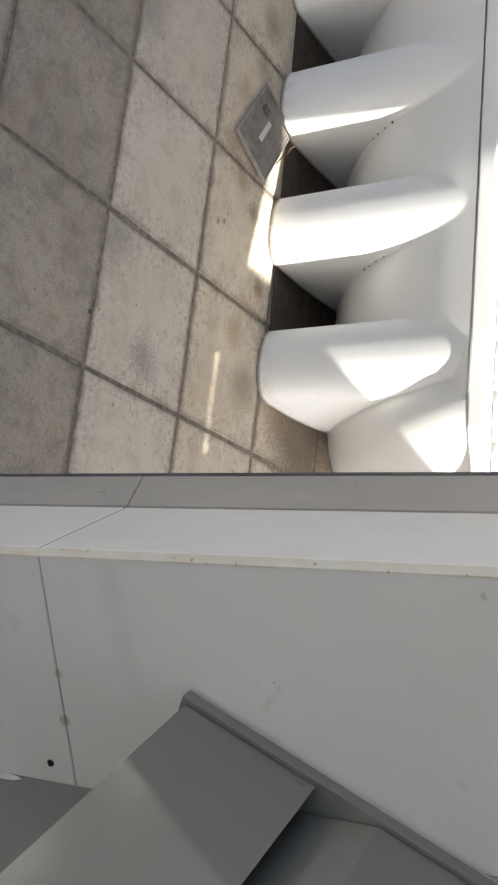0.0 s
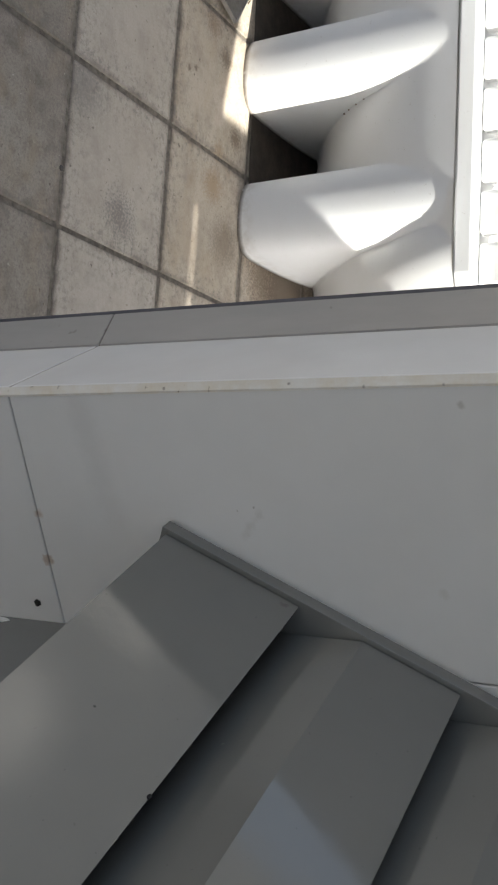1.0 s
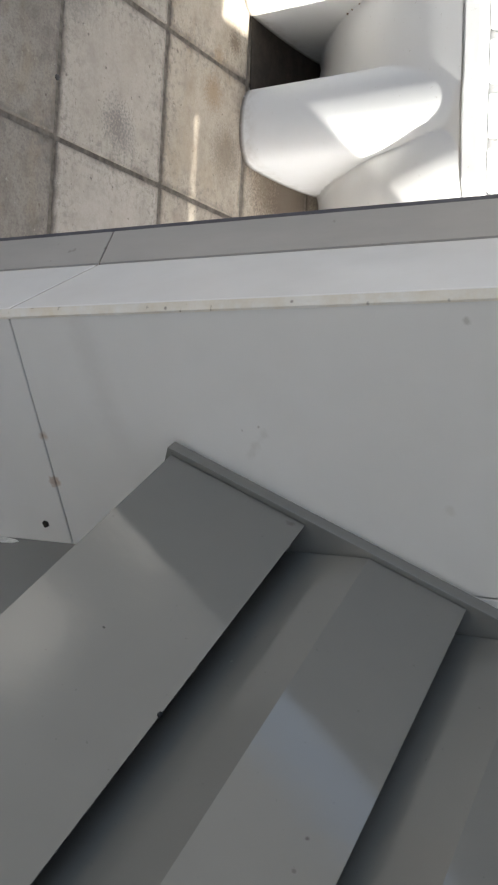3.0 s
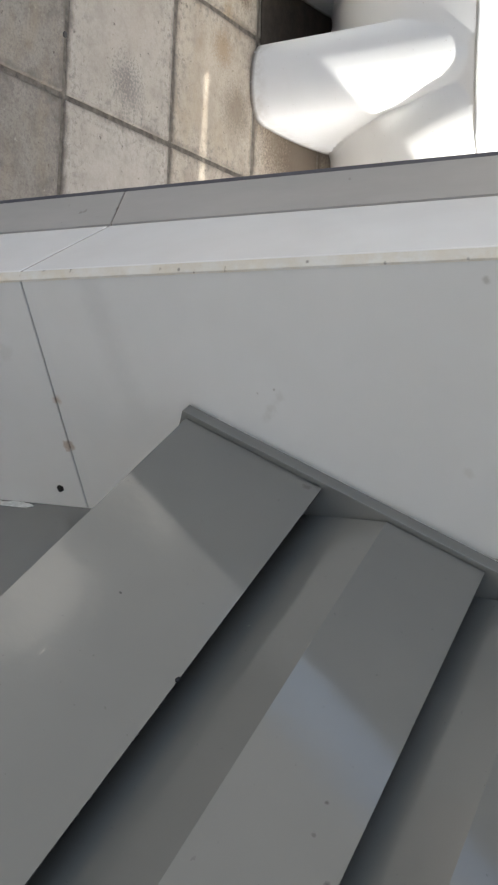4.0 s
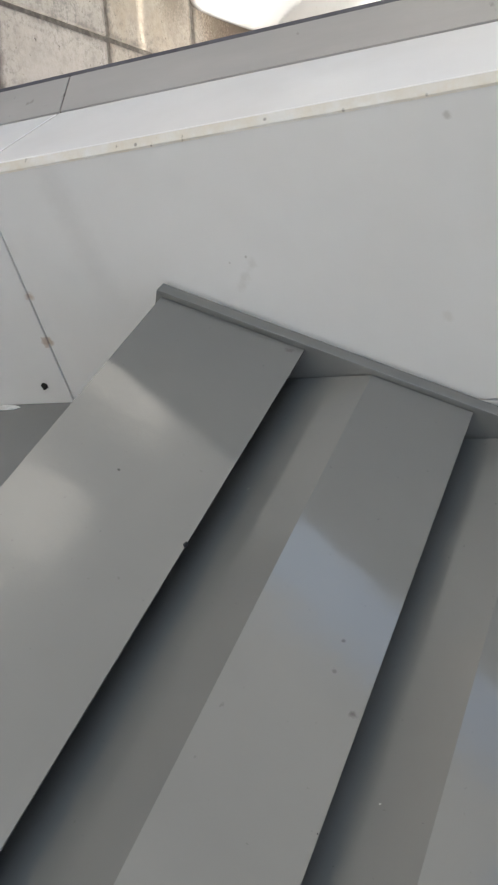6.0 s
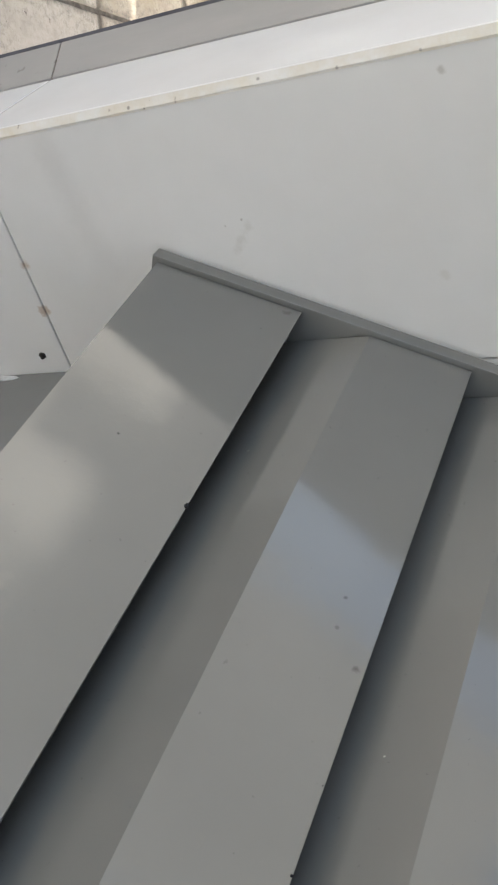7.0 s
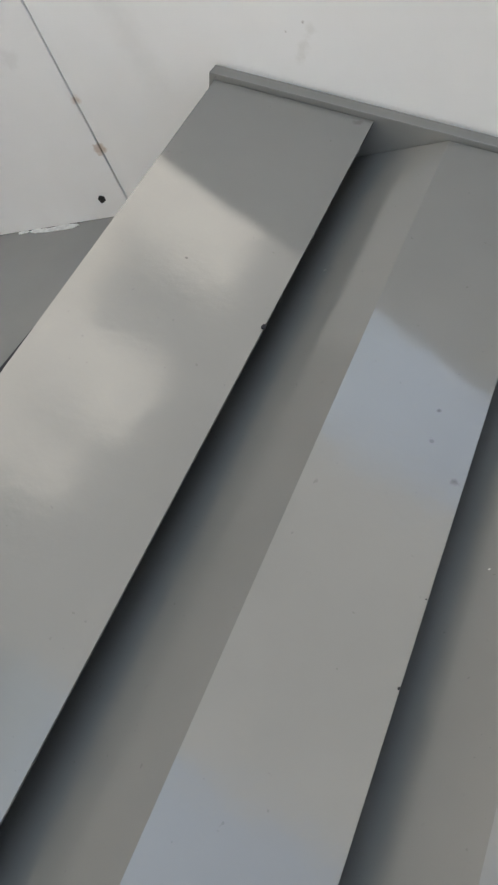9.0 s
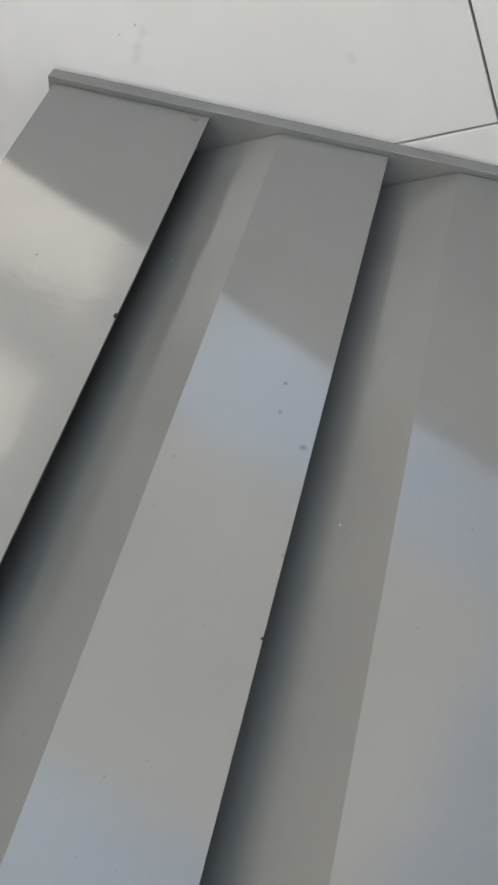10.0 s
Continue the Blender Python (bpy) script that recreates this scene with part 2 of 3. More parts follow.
g = Net("grey_gloss_paint", 0.095, spec=1.0)
c = g.mix(g.ramp(g.noise(5.0, 4.0), 0.35, 0.7), (0.170, 0.172, 0.160), (0.193, 0.195, 0.182))
c = g.mix(g.ramp(g.noise(260.0, 2.0), 0.73, 0.77, 0.0, 0.5), c, (0.12, 0.12, 0.11))
for p, r, soft, col, amount, warp in [
    ((0.205, 0.262, 1.310), 0.0008, 0.0018, (0.05, 0.045, 0.04), 0.7, 0.004),
    ((0.196, 0.225, 1.294), 0.0002, 0.0011, (0.06, 0.055, 0.05), 0.7, 0.002),
    ((0.197, 0.244, 1.296), 0.0001, 0.0010, (0.07, 0.065, 0.06), 0.5, 0.002),
    ((0.126, 0.177, 1.158), 0.0004, 0.0009, (0.03, 0.03, 0.03), 0.8, 0.002),
    ((0.171, 0.134, 1.207), 0.0005, 0.0012, (0.42, 0.40, 0.33), 0.5, 0.002),
    ((0.228, 0.292, 1.328), 0.0003, 0.0006, (0.6, 0.6, 0.55), 0.8, 0.001),
    ((0.141, 0.022, 1.197), 0.0015, 0.0020, (0.10, 0.09, 0.08), 0.5, 0.006),
]:
    c = g.mix(g.math("MULTIPLY", g.spot(wl(*p), r, soft, warp), amount), c, col)
g.colour(c)
g.bump(g.math("ADD", g.noise(12.0, 3.0), g.math("MULTIPLY", g.noise(210.0, 2.0), 0.11)), 0.17, 0.003)
MAT_GREY = g.mat

# near-black for drips, and for slat backs to paint shade into the gaps
g = Net("gap_shade_and_drip", 0.7, spec=0.2)
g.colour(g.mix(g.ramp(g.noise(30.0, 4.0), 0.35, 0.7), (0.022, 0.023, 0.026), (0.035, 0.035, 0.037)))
MAT_GAP_SHADE_DRIP = g.mat

g = Net("bare_plaster_chip", 0.8, spec=0.2)
g.colour(g.mix(g.ramp(g.noise(200.0), 0.4, 0.6), (0.72, 0.72, 0.70), (0.55, 0.55, 0.53)))
MAT_CHIP = g.mat

g = Net("plain_plaster", 0.9, spec=0.2)
g.colour(g.mix(g.ramp(g.noise(1.2, 5.0), 0.35, 0.7), (0.52, 0.51, 0.49), (0.46, 0.45, 0.43)))
g.bump(g.noise(40.0), 0.2, 0.003)
MAT_PLASTER = g.mat

g = Net("grey_concrete", 0.9, spec=0.2)
g.colour(g.mix(g.ramp(g.noise(0.4, 5.0), 0.3, 0.75), (0.112, 0.112, 0.112), (0.09, 0.09, 0.091)))
MAT_CONCRETE = g.mat

g = Net("grey_sheet", 0.6, spec=0.3)
g.colour(g.mix(g.ramp(g.noise(2.0, 5.0), 0.3, 0.75), (0.11, 0.11, 0.108), (0.085, 0.085, 0.083)))
MAT_SHEET = g.mat

g = Net("pale_facade", 0.9, spec=0.2)
g.colour(g.mix(g.ramp(g.noise(0.5, 5.0), 0.35, 0.7), (0.25, 0.243, 0.234), (0.195, 0.19, 0.184)))
MAT_FACADE = g.mat


def painted(name, a, b, rough=0.6):
    n = Net(name, rough, spec=0.35)
    col = n.mix(n.ramp(n.noise(22.0, 5.0, 0.65), 0.38, 0.68), a, b)
    n.colour(n.mix(n.ramp(n.noise(110.0), 0.62, 0.74, 0.0, 0.6), col, (0.10, 0.085, 0.07)))
    n.bump(n.noise(70.0), 0.25, 0.002)
    return n.mat


MAT_BLUE = painted("faded_blue_paint", (0.03, 0.085, 0.20), (0.05, 0.11, 0.22))
MAT_SALMON = painted("salmon_clay", (0.30, 0.18, 0.145), (0.23, 0.14, 0.115), 0.85)
MAT_SLATE = painted("blue_grey_paint", (0.11, 0.135, 0.20), (0.15, 0.175, 0.235))
MAT_RUST = painted("dirty_metal", (0.045, 0.042, 0.040), (0.085, 0.078, 0.07), 0.5)
MAT_BASE = painted("dark_brown_sheet", (0.045, 0.036, 0.028), (0.075, 0.06, 0.045), 0.8)
MAT_PANEL = painted("stained_board", (0.19, 0.17, 0.147), (0.105, 0.092, 0.078), 0.7)
MAT_RIM = painted("worn_rim", (0.27, 0.25, 0.225), (0.20, 0.182, 0.16), 0.6)
MAT_LEAF = painted("dry_leaf", (0.20, 0.13, 0.06), (0.12, 0.08, 0.04), 0.8)


# ---------- mesh helpers ----------
def part(name, bm, material, parent=None, label="", m=None, smooth=False):
    me = bpy.data.meshes.new(name)
    bmesh.ops.recalc_face_normals(bm, faces=bm.faces)
    bm.to_mesh(me)
    bm.free()
    me.materials.append(material)
    if smooth:
        for poly in me.polygons:
            poly.use_smooth = True
    ob = new(name, me)
    if parent:
        ob.parent = parent
    if m:
        ob.matrix_local = m
    if label:
        ob["label"] = label
    return ob


def thing(name, m, label, category, group="", kind=""):
    e = new(name)
    e.empty_display_size = 0.05
    e.matrix_world = m
    return tagged(e, label, category, group, kind)


def box(x0, x1, y0, y1, z0, z1, bevel=0.0, segments=2, bm=None):
    b = bm or bmesh.new()
    r = bmesh.ops.create_cube(b, size=1.0)
    for v in r["verts"]:
        v.co = Vector(((x0 + x1) / 2 + v.co.x * (x1 - x0), (y0 + y1) / 2 + v.co.y * (y1 - y0), (z0 + z1) / 2 + v.co.z * (z1 - z0)))
    if bevel:
        edges = list({e for v in r["verts"] for e in v.link_edges})
        bmesh.ops.bevel(b, geom=edges, offset=bevel, segments=segments, affect="EDGES", profile=0.5)
    return b


def prism(points, y0, y1, bm=None):
    """A bar with the given outline in x and z, from y0 to y1."""
    b = bm or bmesh.new()
    rings = [[b.verts.new((x, y, z)) for x, z in points] for y in (y0, y1)]
    n = len(points)
    for i in range(n):
        b.faces.new((rings[0][i], rings[0][(i + 1) % n], rings[1][(i + 1) % n], rings[1][i]))
    b.faces.new(rings[0])
    b.faces.new(rings[1][::-1])
    return b


def plan_prism(points, z0, z1):
    """An upright body with the given outline in x and y."""
    b = bmesh.new()
    rings = [[b.verts.new((x, y, z)) for x, y in points] for z in (z0, z1)]
    n = len(points)
    for i in range(n):
        b.faces.new((rings[0][i], rings[0][(i + 1) % n], rings[1][(i + 1) % n], rings[1][i]))
    b.faces.new(rings[0])
    b.faces.new(rings[1][::-1])
    return b


# ---------- ground, with unseen roof and enclosing walls ---
tagged(part("joint_bed", box(-3.6, 3.2, -3.6, 2.8, -0.0125, -0.0050), MAT_JOINT), "dark dirty mortar joints between paving tiles", "ground", kind="structure")
# unseen ground, kept pale to bounce sunlight in under the sheet
tagged(part("ground", box(-80, 80, -80, 80, -0.3, -0.013), MAT_YARD), "plain pale unseen ground around the paving tiles", "ground", kind="structure")

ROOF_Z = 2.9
# unseen sheet, its edges set sunward of the wanted shadow edges on the paving
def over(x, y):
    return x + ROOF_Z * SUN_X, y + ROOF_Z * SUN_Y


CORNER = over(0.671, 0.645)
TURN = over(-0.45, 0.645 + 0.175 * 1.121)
X_END, Y_END = 0.3, 1.75
shade_roof = plan_prism([CORNER, TURN, (TURN[0] - 0.12, 2.3), (X_END, 2.3), (X_END, -3.6), (CORNER[0], -3.6)], ROOF_Z, ROOF_Z + 0.004)
# thin sheets with a row of small gaps, added to cast sun spots
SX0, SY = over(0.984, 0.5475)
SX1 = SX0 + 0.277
box(CORNER[0], 7.0, -3.6, SY - 0.010, ROOF_Z, ROOF_Z + 0.004, bm=shade_roof)
prism([(CORNER[0], ROOF_Z), (7.0, ROOF_Z), (7.0, ROOF_Z + 0.004), (CORNER[0], ROOF_Z + 0.004)], SY + 0.010, Y_END, bm=shade_roof)
box(CORNER[0], SX0, SY - 0.010, SY + 0.010, ROOF_Z, ROOF_Z + 0.004, bm=shade_roof)
box(SX1, 7.0, SY - 0.010, SY + 0.010, ROOF_Z, ROOF_Z + 0.004, bm=shade_roof)
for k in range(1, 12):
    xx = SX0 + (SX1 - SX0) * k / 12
    box(xx - 0.006, xx + 0.006, SY - 0.010, SY + 0.010, ROOF_Z, ROOF_Z + 0.004, bm=shade_roof)
tagged(part("ceiling", shade_roof, MAT_SHEET), "thin dark grey unseen sheet, added to shade the paving", "ceiling", kind="structure")
# unseen wall, added to hold back light that comes in from the south
tagged(part("wall_south", box(X_END, 7.0, -5.0, -4.8, -0.013, 1.7), MAT_PLASTER), "plain pale unseen wall, added to dim the light from behind", "wall", kind="structure")
# plain unseen walls and buildings that close the place and reflect in the slats
for x0, x1, y0, y1, h in ((-13.4, -13.0, 2.15, 5.5, 2.0), (-13.4, -13.0, -0.6, 0.85, 1.9), (-13.4, -13.0, -1.9, -0.8, 1.6), (-13.4, -13.0, -4.8, -3.3, 1.2)):
    tagged(part("wall_far", box(x0, x1, y0, y1, -0.013, h, 0.02), MAT_FACADE), "plain pale unseen wall, added to reflect in the slats", "wall", kind="structure")
tagged(part("backdrop", box(-30.0, -22.2, 3.1, 9.0, -0.013, 5.0, 0.05), MAT_CONCRETE), "low plain grey unseen block, added to reflect in the slats", "building", kind="structure")
tagged(part("backdrop", box(-30.0, -22.0, -5.4, 3.1, -0.013, 16.0, 0.05), MAT_CONCRETE), "tall plain grey unseen block, added to reflect in the slats", "building", kind="structure")

# ---------- white ribbed barrier ----------
RIB_WIDE, RIB_ROUND, RIB_LEAN = 0.113, 0.08, 0.03


def nose_y(x):
    return 0.764 + 0.06 * (x - 0.915)


def bulge(x, centre, radius):
    u = min(abs(x - centre), 0.93 * radius)
    return radius - math.sqrt(radius * radius - u * u)


def cove_y(x, z, centre):
    """The recess between two ribs: a round-bellied face that hollows away towards its foot."""
    if centre > 1.05:
        mid, r = 1.02 + 0.10 * z, 0.09 + 0.10 * z
        belly = 0.51 * max(0.0, 1 - z / 0.70) ** 2.15 + ((x - mid) ** 2 - (1.03 - mid) ** 2) / (2 * r)
        upper = 0.5 * (0.632 - z) + 4.0 * max(0.0, 0.50 - z) + 3.0 * max(0.0, x - 1.08)
        return nose_y(x) + min(upper, belly) - RIB_LEAN * z
    out = 0.43 * max(0.0, 1 - z / 0.62) ** 2.6 + 0.08 * (1 - z / 0.62)
    out += (bulge(x, centre, 0.25) - bulge(centre + 0.10, centre, 0.25)) * max(0.0, 1 - z / 0.45) ** 1.5
    if x < -0.42:
        out += 0.30 * min(1.0, (-0.42 - x) / 0.04)
    return nose_y(x) + out - RIB_LEAN * z


def ribbed_barrier():
    top = 0.652
    ob = thing("ribbed_barrier", pose(0, 0, 0), "white moulded plastic barrier with round-nosed ribs and coved recesses on paving", "barrier")
    columns = []
    r, deep = RIB_WIDE, RIB_ROUND
    centres = [0.921, 0.494, 0.070, -0.360][::-1]
    for c in centres:
        near = [q for q in centres if q != c]
        left = max([q for q in near if q < c], default=c - 2.60) / 2 + c / 2
        right = min([q for q in near if q > c], default=1.085 * 2 - c) / 2 + c / 2
        for i in range(24):
            xx = left + 0.001 + (c - r - 0.006 - left) * i / 24
            columns.append((xx, 1.9, c - 0.215 if c == centres[0] else left))
        foot = nose_y(c) + deep
        for i in range(41):
            columns.append((c - r - 0.004 * (1 - i / 40), 1.30 - (1.30 - foot) * i / 40, max(left, c - 0.215), 0.035 * (1 - i / 40) ** 2))
        for i in range(1, 36):
            u = -math.cos(math.pi * i / 36)
            columns.append((c + r * u, foot - deep * (1 - abs(u) ** 2.4) ** (1 / 2.4), left if i < 18 else right))
        for i in range(41):
            columns.append((c + r + 0.004 * i / 40, foot + (1.30 - foot) * i / 40, right, -0.035 * (i / 40) ** 2))
        n = 24 if c is not centres[-1] else 0
        for i in range(n):
            columns.append((c + r + 0.006 + (right - c - r - 0.006) * i / 24, 1.9, right))
    last = centres[-1]
    for i in range(120):
        columns.append((last + r + 0.006 + 0.27 * i / 119, 1.9, 1.085))
    rows = [top * (i / 96) for i in range(97)]
    bm = bmesh.new()
    grid = []
    for xx, rib, centre, *draw in columns:
        col = []
        for z in rows:
            front, back = rib - RIB_LEAN * z, cove_y(xx, z, centre)
            # a rib narrows towards its root as far as it stands free
            col.append(bm.verts.new((xx + (draw[0] if draw and front < back else 0.0), min(front, back), z)))
        grid.append(col)
    for a, b in zip(grid, grid[1:]):
        for i in range(len(rows) - 1):
            bm.faces.new((a[i], b[i], b[i + 1], a[i + 1]))
    body = part("body", bm, MAT_WHITE, ob, "white plastic ribs with dirt at the foot", smooth=True)
    body.data.set_sharp_from_angle(angle=radians(38))
    x0, x1 = columns[0][0], columns[-1][0]
    # a thin sheet that makes the floor between the ribs dark brown
    part("recess_sheet", plan_prism([(x0, nose_y(x0) + 0.055), (last + 0.02, nose_y(last) + 0.055), (last + 0.02, 1.6), (x0, 1.6)], 0.0005, 0.003), MAT_BASE, ob, "flat dark brown sheet between the ribs")
    bm = bmesh.new()
    outline = [(cove_y(x0, z, columns[0][2]), z) for z in rows[::8]]
    front = [bm.verts.new((x0, y, z)) for y, z in outline] + [bm.verts.new((x0, 1.99, top)), bm.verts.new((x0, 1.99, 0))]
    bm.faces.new(front)
    part("end_panel", bm, MAT_WHITE, ob)
    part("back_panel", box(x0, x1, 1.95, 1.99, 0, top, 0.006), MAT_WHITE, ob)
    # the ledge is cut back over the last recess to keep its shade off
    pts = [(x0, nose_y(x0) - 0.017), (1.15, nose_y(1.15) - 0.017), (x1, nose_y(x1) + 0.06), (x1, 1.99), (x0, 1.99)]
    bm = plan_prism(pts, top, top + 0.05)
    bmesh.ops.bevel(bm, geom=list(bm.edges), offset=0.007, segments=3, affect="EDGES", profile=0.5)
    part("ledge", bm, MAT_WHITE, ob, "flat white ledge above the ribs")
    # specks of dirt caught where a rib meets the recess
    rq = random.Random(8)
    for c in centres[1:3]:
        for z in (0.262, 0.285, 0.318, 0.352):
            bm = bmesh.new()
            bmesh.ops.create_icosphere(bm, subdivisions=1, radius=rq.uniform(0.0035, 0.006))
            for v in bm.verts:
                v.co *= rq.uniform(0.7, 1.15)
            x = c + r
            part("dirt_speck", bm, MAT_DIRT, ob, "dark dirt speck", m=pose(x + 0.001, cove_y(x, z, c + 0.2135), z))
    # upright slats over the ledge
    proto = box(-0.058, 0.058, -0.02, 0.02, 0.0, 0.55, 0.012, 3)
    first = part("slat", proto, MAT_WHITE, ob, m=pose(x1 - 0.06, nose_y(x1) + 0.055, top + 0.05, 0, 0, 3.4))
    k = 1
    while x1 - 0.06 - 0.136 * k > x0 + 0.05:
        xx = x1 - 0.06 - 0.136 * k
        s = new("slat", first.data)
        s.parent = ob
        s.matrix_local = pose(xx, nose_y(xx) + 0.055, top + 0.05, 0, 0, 3.4)
        k += 1
    part("slat_backing", box(x0, x1, 1.05, 1.07, top + 0.05, top + 0.6, 0.004), MAT_WHITE, ob)
    return ob


ribbed_barrier()

# ---------- marble pillar and wall ----------
def joint_panel(name, a0, a1, z0, z1, parent, mat, depth=0.03):
    bm = box(a0, a1, 0.0, depth, z0, z1, 0.0008, 2)
    return part(name, bm, mat, parent)


pillar = thing("wall_west", WALL, "white marble clad wall with thin dirty joints beside the louvre", "wall", kind="structure")
part("core", box(0.012, 0.6, 0.031, 0.110, 0, ROOF_Z), MAT_DIRT, pillar)
G = 0.0007
Z1, Z2, AV = 0.9815, 1.3757, 0.1985
for a0, a1, z0, z1 in [
    (0.0, 0.6, 0.0, Z1 - G), (0.0, AV - G, Z1 + G, Z2 - G), (AV + G, 0.6, Z1 + G, Z2 - G),
    (0.0, 0.42, Z2 + G, 2.0), (0.0, 0.6, 2.0 + 2 * G, ROOF_Z), (0.42 + 2 * G, 0.6, Z2 + G, 2.0)]:
    joint_panel("marble_panel", a0, a1, z0, z1, pillar, MAT_MARBLE)
for z0, z1 in ((0.0, Z1 - G), (Z1 + G, 2.0), (2.0 + 2 * G, ROOF_Z)):
    part("edge_slab", box(-0.0065, 0.011, 0.003, 0.115, z0, z1, 0.0015, 2), MAT_EDGE, pillar, "white polished marble edge slab")
    bm = plan_prism([(-0.0072, 0.1175), (-0.0255, 0.1460), (-0.020, 0.152), (0.03, 0.152), (0.03, 0.1175)], z0, z1)
    part("stone_trim", bm, MAT_STONE, pillar, "grey polished stone trim strip")
part("joint_fill", box(-0.0058, 0.0105, 0.0038, 0.1142, Z1 - 0.002, Z1 + 0.002), MAT_DIRT, pillar)
part("joint_fill", plan_prism([(-0.0065, 0.1180), (-0.0246, 0.1462), (-0.020, 0.151), (0.03, 0.151), (0.03, 0.1180)], Z1 - 0.002, Z1 + 0.002), MAT_DIRT, pillar)
part("edge_strip", plan_prism([(-0.0255, 0.1465), (-0.0275, 0.1495), (-0.022, 0.155), (-0.0197, 0.1525)], 0, ROOF_Z), MAT_EDGING, pillar, "thin dark outer edge strip")
part("sealant", plan_prism([(-0.0062, 0.0022), (-0.0012, -0.0008), (0.0005, -0.0004), (0.0005, 0.005), (-0.0055, 0.005)], 0, ROOF_Z), MAT_SEALANT, pillar, "yellowed sealant bead along the corner")

# ---------- grey louvred panel ----------
def louvre():
    ob = thing("louvre_panel", WALL, "sloping glossy grey painted steel louvre panel beside a marble wall", "louvre")
    a2, z2 = 0.1660, 1.2470
    pa, pz = 0.0510, 0.1015
    ln = math.hypot(pa, pz)
    ua, uz = pa / ln, pz / ln
    na, nz = -uz, ua
    plate = 0.0690
    t = 0.0018
    n0, n1 = 0.0168, 1.30

    def skewed(bm):
        """The slats run out from the wall a little to the side and upwards."""
        for v in bm.verts:
            n = -v.co.y - n0
            v.co.x += 0.0389 * n
            v.co.z += 0.0227 * n
        return bm

    for k in range(-1, 9):
        a, z = a2 + pa * k, z2 + pz * k
        reach = plate - 0.003 if k == -1 else plate
        ea, ez = a + ua * reach, z + uz * reach
        if k == -1:
            sa, sz = ea - ua * 0.106, ez - uz * 0.106
            pts = [(ea, ez), (sa, sz), (sa + 0.011, sz - 0.002), (sa + 0.011 + 0.002, sz + 0.0015), (sa - na * t + ua * 0.003, sz - nz * t + uz * 0.003), (ea - na * t, ez - nz * t)]
        else:
            pts = [(ea, ez), (a, z), (a, z - 0.15), (a + t, z - 0.15), (a + t, z - 0.0005), (ea - na * t, ez - nz * t)]
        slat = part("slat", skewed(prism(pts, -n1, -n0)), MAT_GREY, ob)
        # slat backs are coloured near-black to deepen the shade in the gaps
        slat.data.materials.append(MAT_GAP_SHADE_DRIP)
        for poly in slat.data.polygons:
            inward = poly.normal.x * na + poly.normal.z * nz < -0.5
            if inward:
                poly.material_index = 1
    # hardened dark drips at the lower edges
    for q, (da, dn, dz, dr) in enumerate(((0.1517, 0.208, 1.2088, 0.0013), (0.2105, 0.367, 1.3162, 0.0006), (0.2090, 0.325, 1.3147, 0.0006))):
        bm = bmesh.new()
        bmesh.ops.create_icosphere(bm, subdivisions=2, radius=dr)
        rq = random.Random(q)
        for v in bm.verts:
            v.co *= rq.uniform(0.8, 1.15)
            v.co.y *= 1.4
        part("paint_drip", bm, MAT_GAP_SHADE_DRIP, ob, "dark hardened drip", m=pose(da, -dn, dz))
    # side bars along the slope
    s0, s1 = plate - ln - 0.1135, 8.9 * ln
    lift, deep = 0.0036, 0.075
    for y0, y1 in ((-n0 + 0.0012, -0.0056), (-n1 - 0.0165, -n1 - 0.0005)):
        pts = []
        for s, h in ((s0, lift), (s1, lift), (s1, -deep), (s0 + 0.05, -deep), (s0, -0.010)):
            pts.append((a2 + ua * s + na * h, z2 + uz * s + nz * h))
        bm = prism(pts, y0, y1)
        bmesh.ops.bevel(bm, geom=list(bm.edges), offset=0.0003, segments=1, affect="EDGES", profile=0.5)
        part("side_bar", skewed(bm) if y1 < -0.5 else bm, MAT_GREY, ob)
    # filler in the marble's colour, added to hide shade between near bar and marble
    bm = bmesh.new()
    rings = []
    for q in (s0 + 0.006, s1):
        ring = []
        for n, h in ((0.0054, 0.0008), (0.0030, -0.0012), (-0.0005, -0.0006), (-0.0005, -0.03), (0.0054, -0.03)):
            ring.append(bm.verts.new((a2 + ua * q + na * h, -n, z2 + uz * q + nz * h)))
        rings.append(ring)
    for i in range(5):
        bm.faces.new((rings[0][i], rings[0][(i + 1) % 5], rings[1][(i + 1) % 5], rings[1][i]))
    bm.faces.new(rings[0])
    bm.faces.new(rings[1][::-1])
    part("filler", bm, MAT_MARBLE, ob, "added marble-coloured filler between bar and marble")
    sa, sz = a2 - pa + ua * (plate - 0.109), z2 - pz + uz * (plate - 0.109)
    # unseen sheet, added to keep light from leaking up into the gaps
    part("gap_light_stop", prism([(sa + 0.012, sz + 0.0005), (0.1875, sz + 0.0005), (0.1875, sz + 0.003), (sa + 0.012, sz + 0.003)], -n1, -n0), MAT_GAP_SHADE_DRIP, ob)
    part("skirt", box(0.188, 0.1915, -n1, -0.0008, 0.0, 1.17), MAT_GREY, ob, "upright grey skirt below the slats")
    # unseen dark sheet behind the slats, added for the same gap shade
    part("gap_dark_back", prism([(a2 + 0.07 + ua * s - na * h, z2 + uz * s - nz * h) for s, h in ((-0.16, 0.06), (1.0, 0.06), (1.0, 0.063), (-0.16, 0.063))], -n1, -0.0008), MAT_GAP_SHADE_DRIP, ob)
    return ob


louvre()


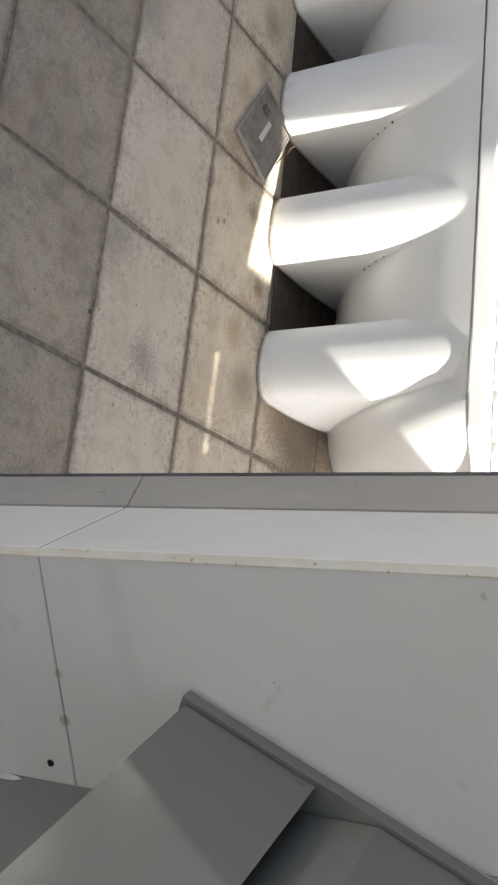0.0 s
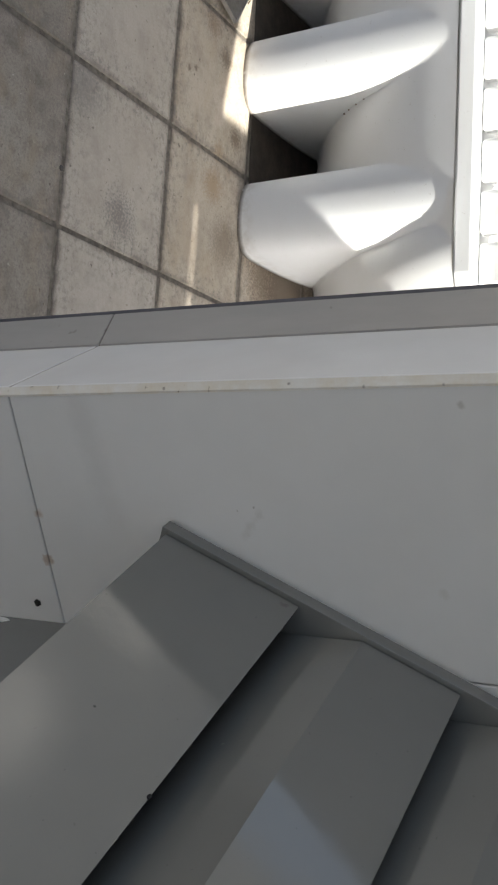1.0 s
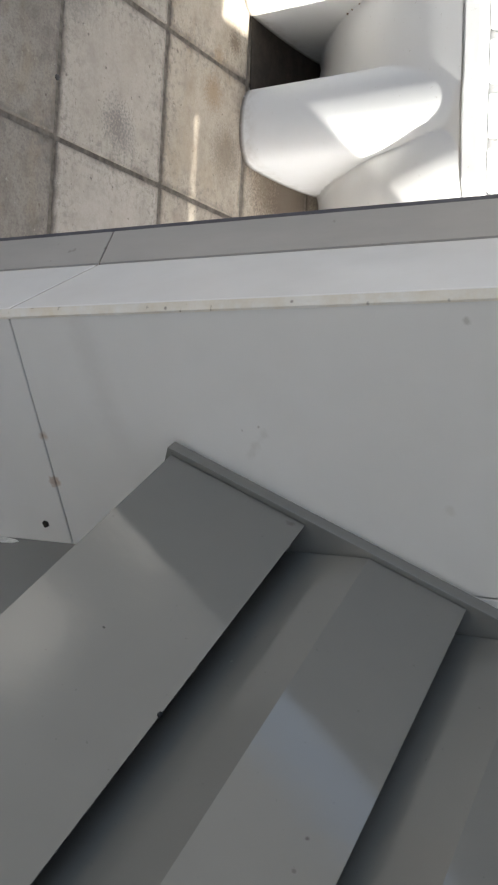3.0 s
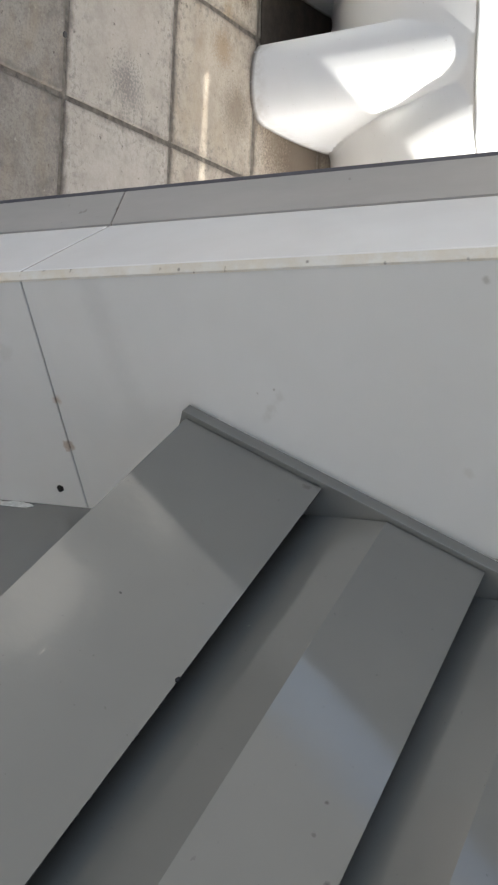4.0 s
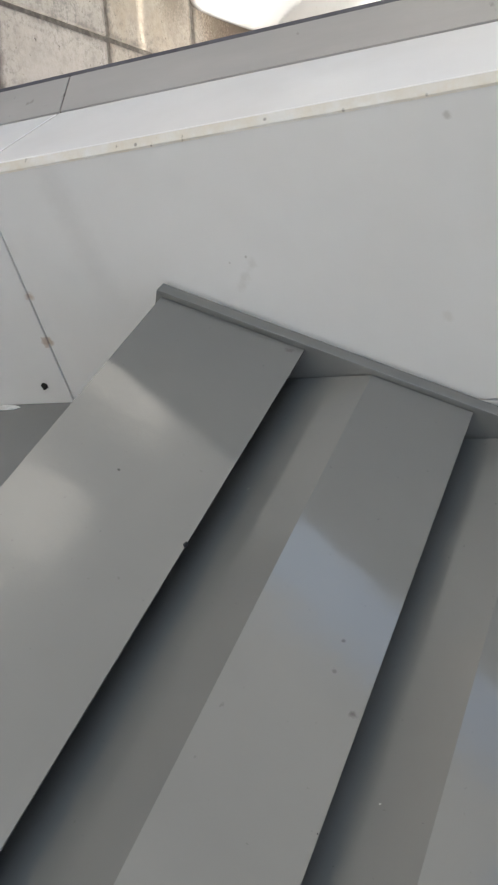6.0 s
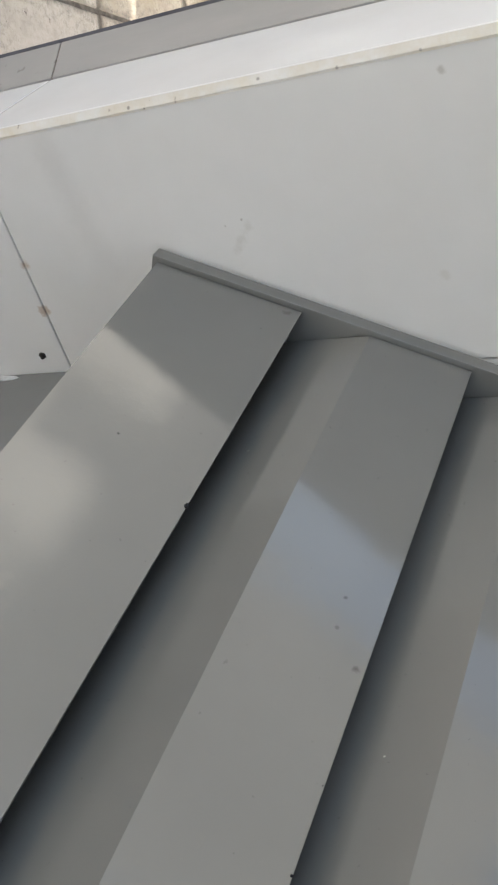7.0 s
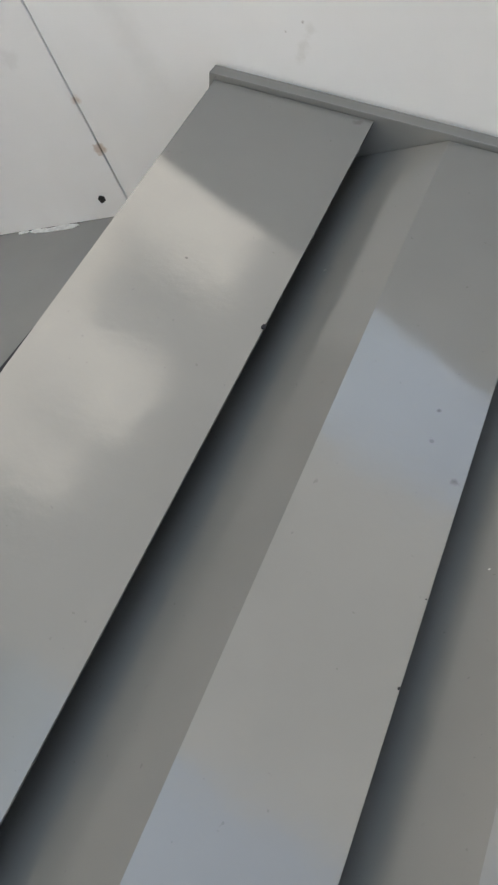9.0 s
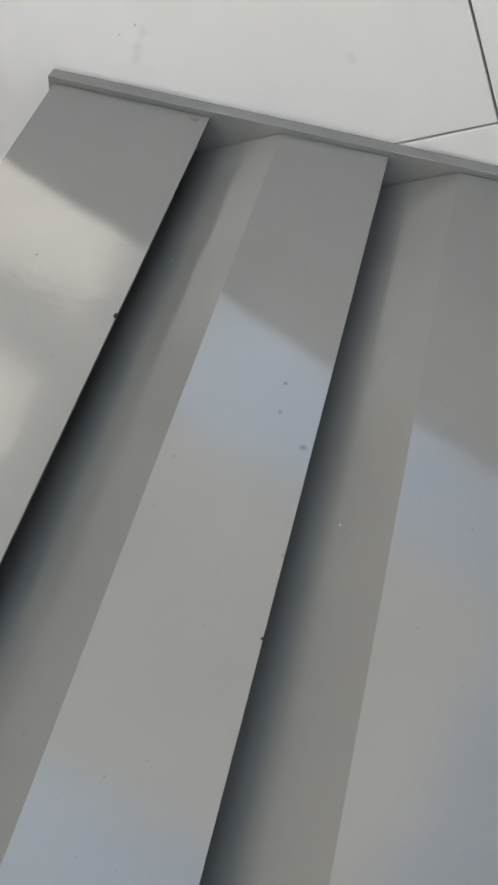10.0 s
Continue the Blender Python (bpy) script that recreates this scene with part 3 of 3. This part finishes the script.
def chipped_patch():
    rnd = random.Random(4)
    bm = bmesh.new()
    for cz, cy, w, h in ((0.912, 0.006, 0.024, 0.005), (0.885, 0.0045, 0.010, 0.003), (0.868, 0.0035, 0.007, 0.002)):
        ring = []
        for i in range(14):
            q = 2 * math.pi * i / 14
            rr = rnd.uniform(0.65, 1.1)
            ring.append(bm.verts.new((0.1874, -(cy + h * rr * math.sin(q)), cz + w * rr * math.cos(q))))
        bm.faces.new(ring)
    ext = bmesh.ops.extrude_face_region(bm, geom=list(bm.faces))
    for v in ext["geom"]:
        if isinstance(v, bmesh.types.BMVert):
            v.co.x += 0.0008
    ob = part("chipped_paint", bm, MAT_CHIP, None, m=WALL)
    return tagged(ob, "scraped white patch in the grey paint beside the marble", "paint chip")


chipped_patch()

# ---------- loose things on the paving ----------
def loose_cover():
    """A square cover with a raised rim that leans on the barrier's foot."""
    ob = thing("loose_cover", pose(0.246, 0.630, 0.010, 6, -2, -31), "dirty thin square metal cover with a low rim on the paving", "cover")
    h, k = 0.136, 0.085
    part("panel", box(-h, h, -k, k, 0.0, 0.005, 0.001), MAT_PANEL, ob, "stained grey-brown board")
    for x0, x1, y0, y1 in ((-h - 0.004, -h, -k - 0.004, k + 0.004), (h, h + 0.004, -k - 0.004, k + 0.004), (-h, h, -k - 0.004, -k), (-h, h, k, k + 0.004)):
        part("rim", box(x0, x1, y0, y1, -0.004, 0.008, 0.001), MAT_RIM, ob)
    part("tab", box(-0.045, 0.055, -0.012, 0.006, 0.0052, 0.007, 0.0008), MAT_STONE, ob, "pale grey strip")
    part("hinge", box(-0.075, -0.045, -0.055, -0.025, 0.0052, 0.008, 0.001), MAT_RUST, ob)
    return ob


loose_cover()


def plank(name, m, size, mat, label, category, round_end=0.0):
    w, d, h = size
    bm = box(-w / 2, w / 2, -d / 2, d / 2, 0, h, min(0.012, w / 4, d / 4), 3)
    ob = part(name, bm, mat, None, m=m)
    return tagged(ob, label, category)


plank("blue_board", pose(-0.62, 0.66, 0.0, 0, 0, 34), (0.09, 0.30, 0.05), MAT_BLUE, "faded blue painted board lying beside the barrier", "board")
plank("clay_strip", pose(-0.845, 1.0, 0.0, 0, 0, 31), (0.085, 0.46, 0.06), MAT_SALMON, "salmon clay strip lying on the paving", "brick")
plank("slate_board", pose(-0.965, 1.06, 0.0, 0, 0, 29), (0.085, 0.50, 0.06), MAT_SLATE, "blue-grey painted board lying on the paving", "board")

# twig and dead leaf on the cover
def twig(points, radius):
    cu = bpy.data.curves.new("twig", "CURVE")
    cu.dimensions, cu.bevel_depth, cu.bevel_resolution = "3D", radius, 2
    sp = cu.splines.new("POLY")
    sp.points.add(len(points) - 1)
    for q, p in zip(sp.points, points):
        q.co = (*p, 1)
    cu.materials.append(MAT_LEAF)
    tmp = bpy.data.objects.new("twig_curve", cu)
    me = bpy.data.meshes.new_from_object(tmp)
    bpy.data.objects.remove(tmp)
    ob = new("twig", me)
    return tagged(ob, "thin dry brown twig lying on the metal cover", "twig")


twig([(0.30, 0.70, 0.045), (0.27, 0.715, 0.055), (0.235, 0.70, 0.06), (0.21, 0.66, 0.052)], 0.0022)
twig([(0.33, 0.68, 0.035), (0.28, 0.70, 0.05), (0.24, 0.74, 0.06)], 0.0018)

def pebble(p, r):
    rq = random.Random(3)
    bm = bmesh.new()
    bmesh.ops.create_icosphere(bm, subdivisions=2, radius=r)
    for v in bm.verts:
        v.co *= rq.uniform(0.85, 1.1)
        v.co.z = v.co.z * 0.6
    ob = part("pebble", bm, MAT_RUST, None, m=pose(*p))
    return tagged(ob, "small dark brown pebble lodged in a paving joint", "pebble")


pebble((1.072, -0.008, 0.001), 0.007)

# ---------- paving tiles ----------
floor = thing("floor", pose(0, 0, 0), "square cement paving tiles, worn and stained, with dark joints", "floor", kind="structure")
S = 0.40


def tile_mesh(name, mat):
    bm = box(-0.1938, 0.1938, -0.1938, 0.1938, -0.03, 0.0, 0.0045, 2)
    me = bpy.data.meshes.new(name)
    bm.to_mesh(me)
    bm.free()
    me.materials.append(mat)
    return me


SMOOTH, ROUGH, STAINED = tile_mesh("tile", MAT_TILE), tile_mesh("tile", MAT_TILE_ROUGH), tile_mesh("tile", MAT_TILE_OCHRE)
rnd = random.Random(11)
for i in range(-9, 8):
    for j in range(-9, 7):
        ob = new("tile", ROUGH if j < 0 else SMOOTH if j == 0 else STAINED)
        ob.parent = floor
        ob.matrix_local = pose((i + 0.5) * S + rnd.uniform(-0.001, 0.001), (j + 0.5) * S + rnd.uniform(-0.001, 0.001), rnd.uniform(-0.002, 0.0), rnd.uniform(-0.15, 0.15), rnd.uniform(-0.15, 0.15), rnd.uniform(-0.2, 0.2))
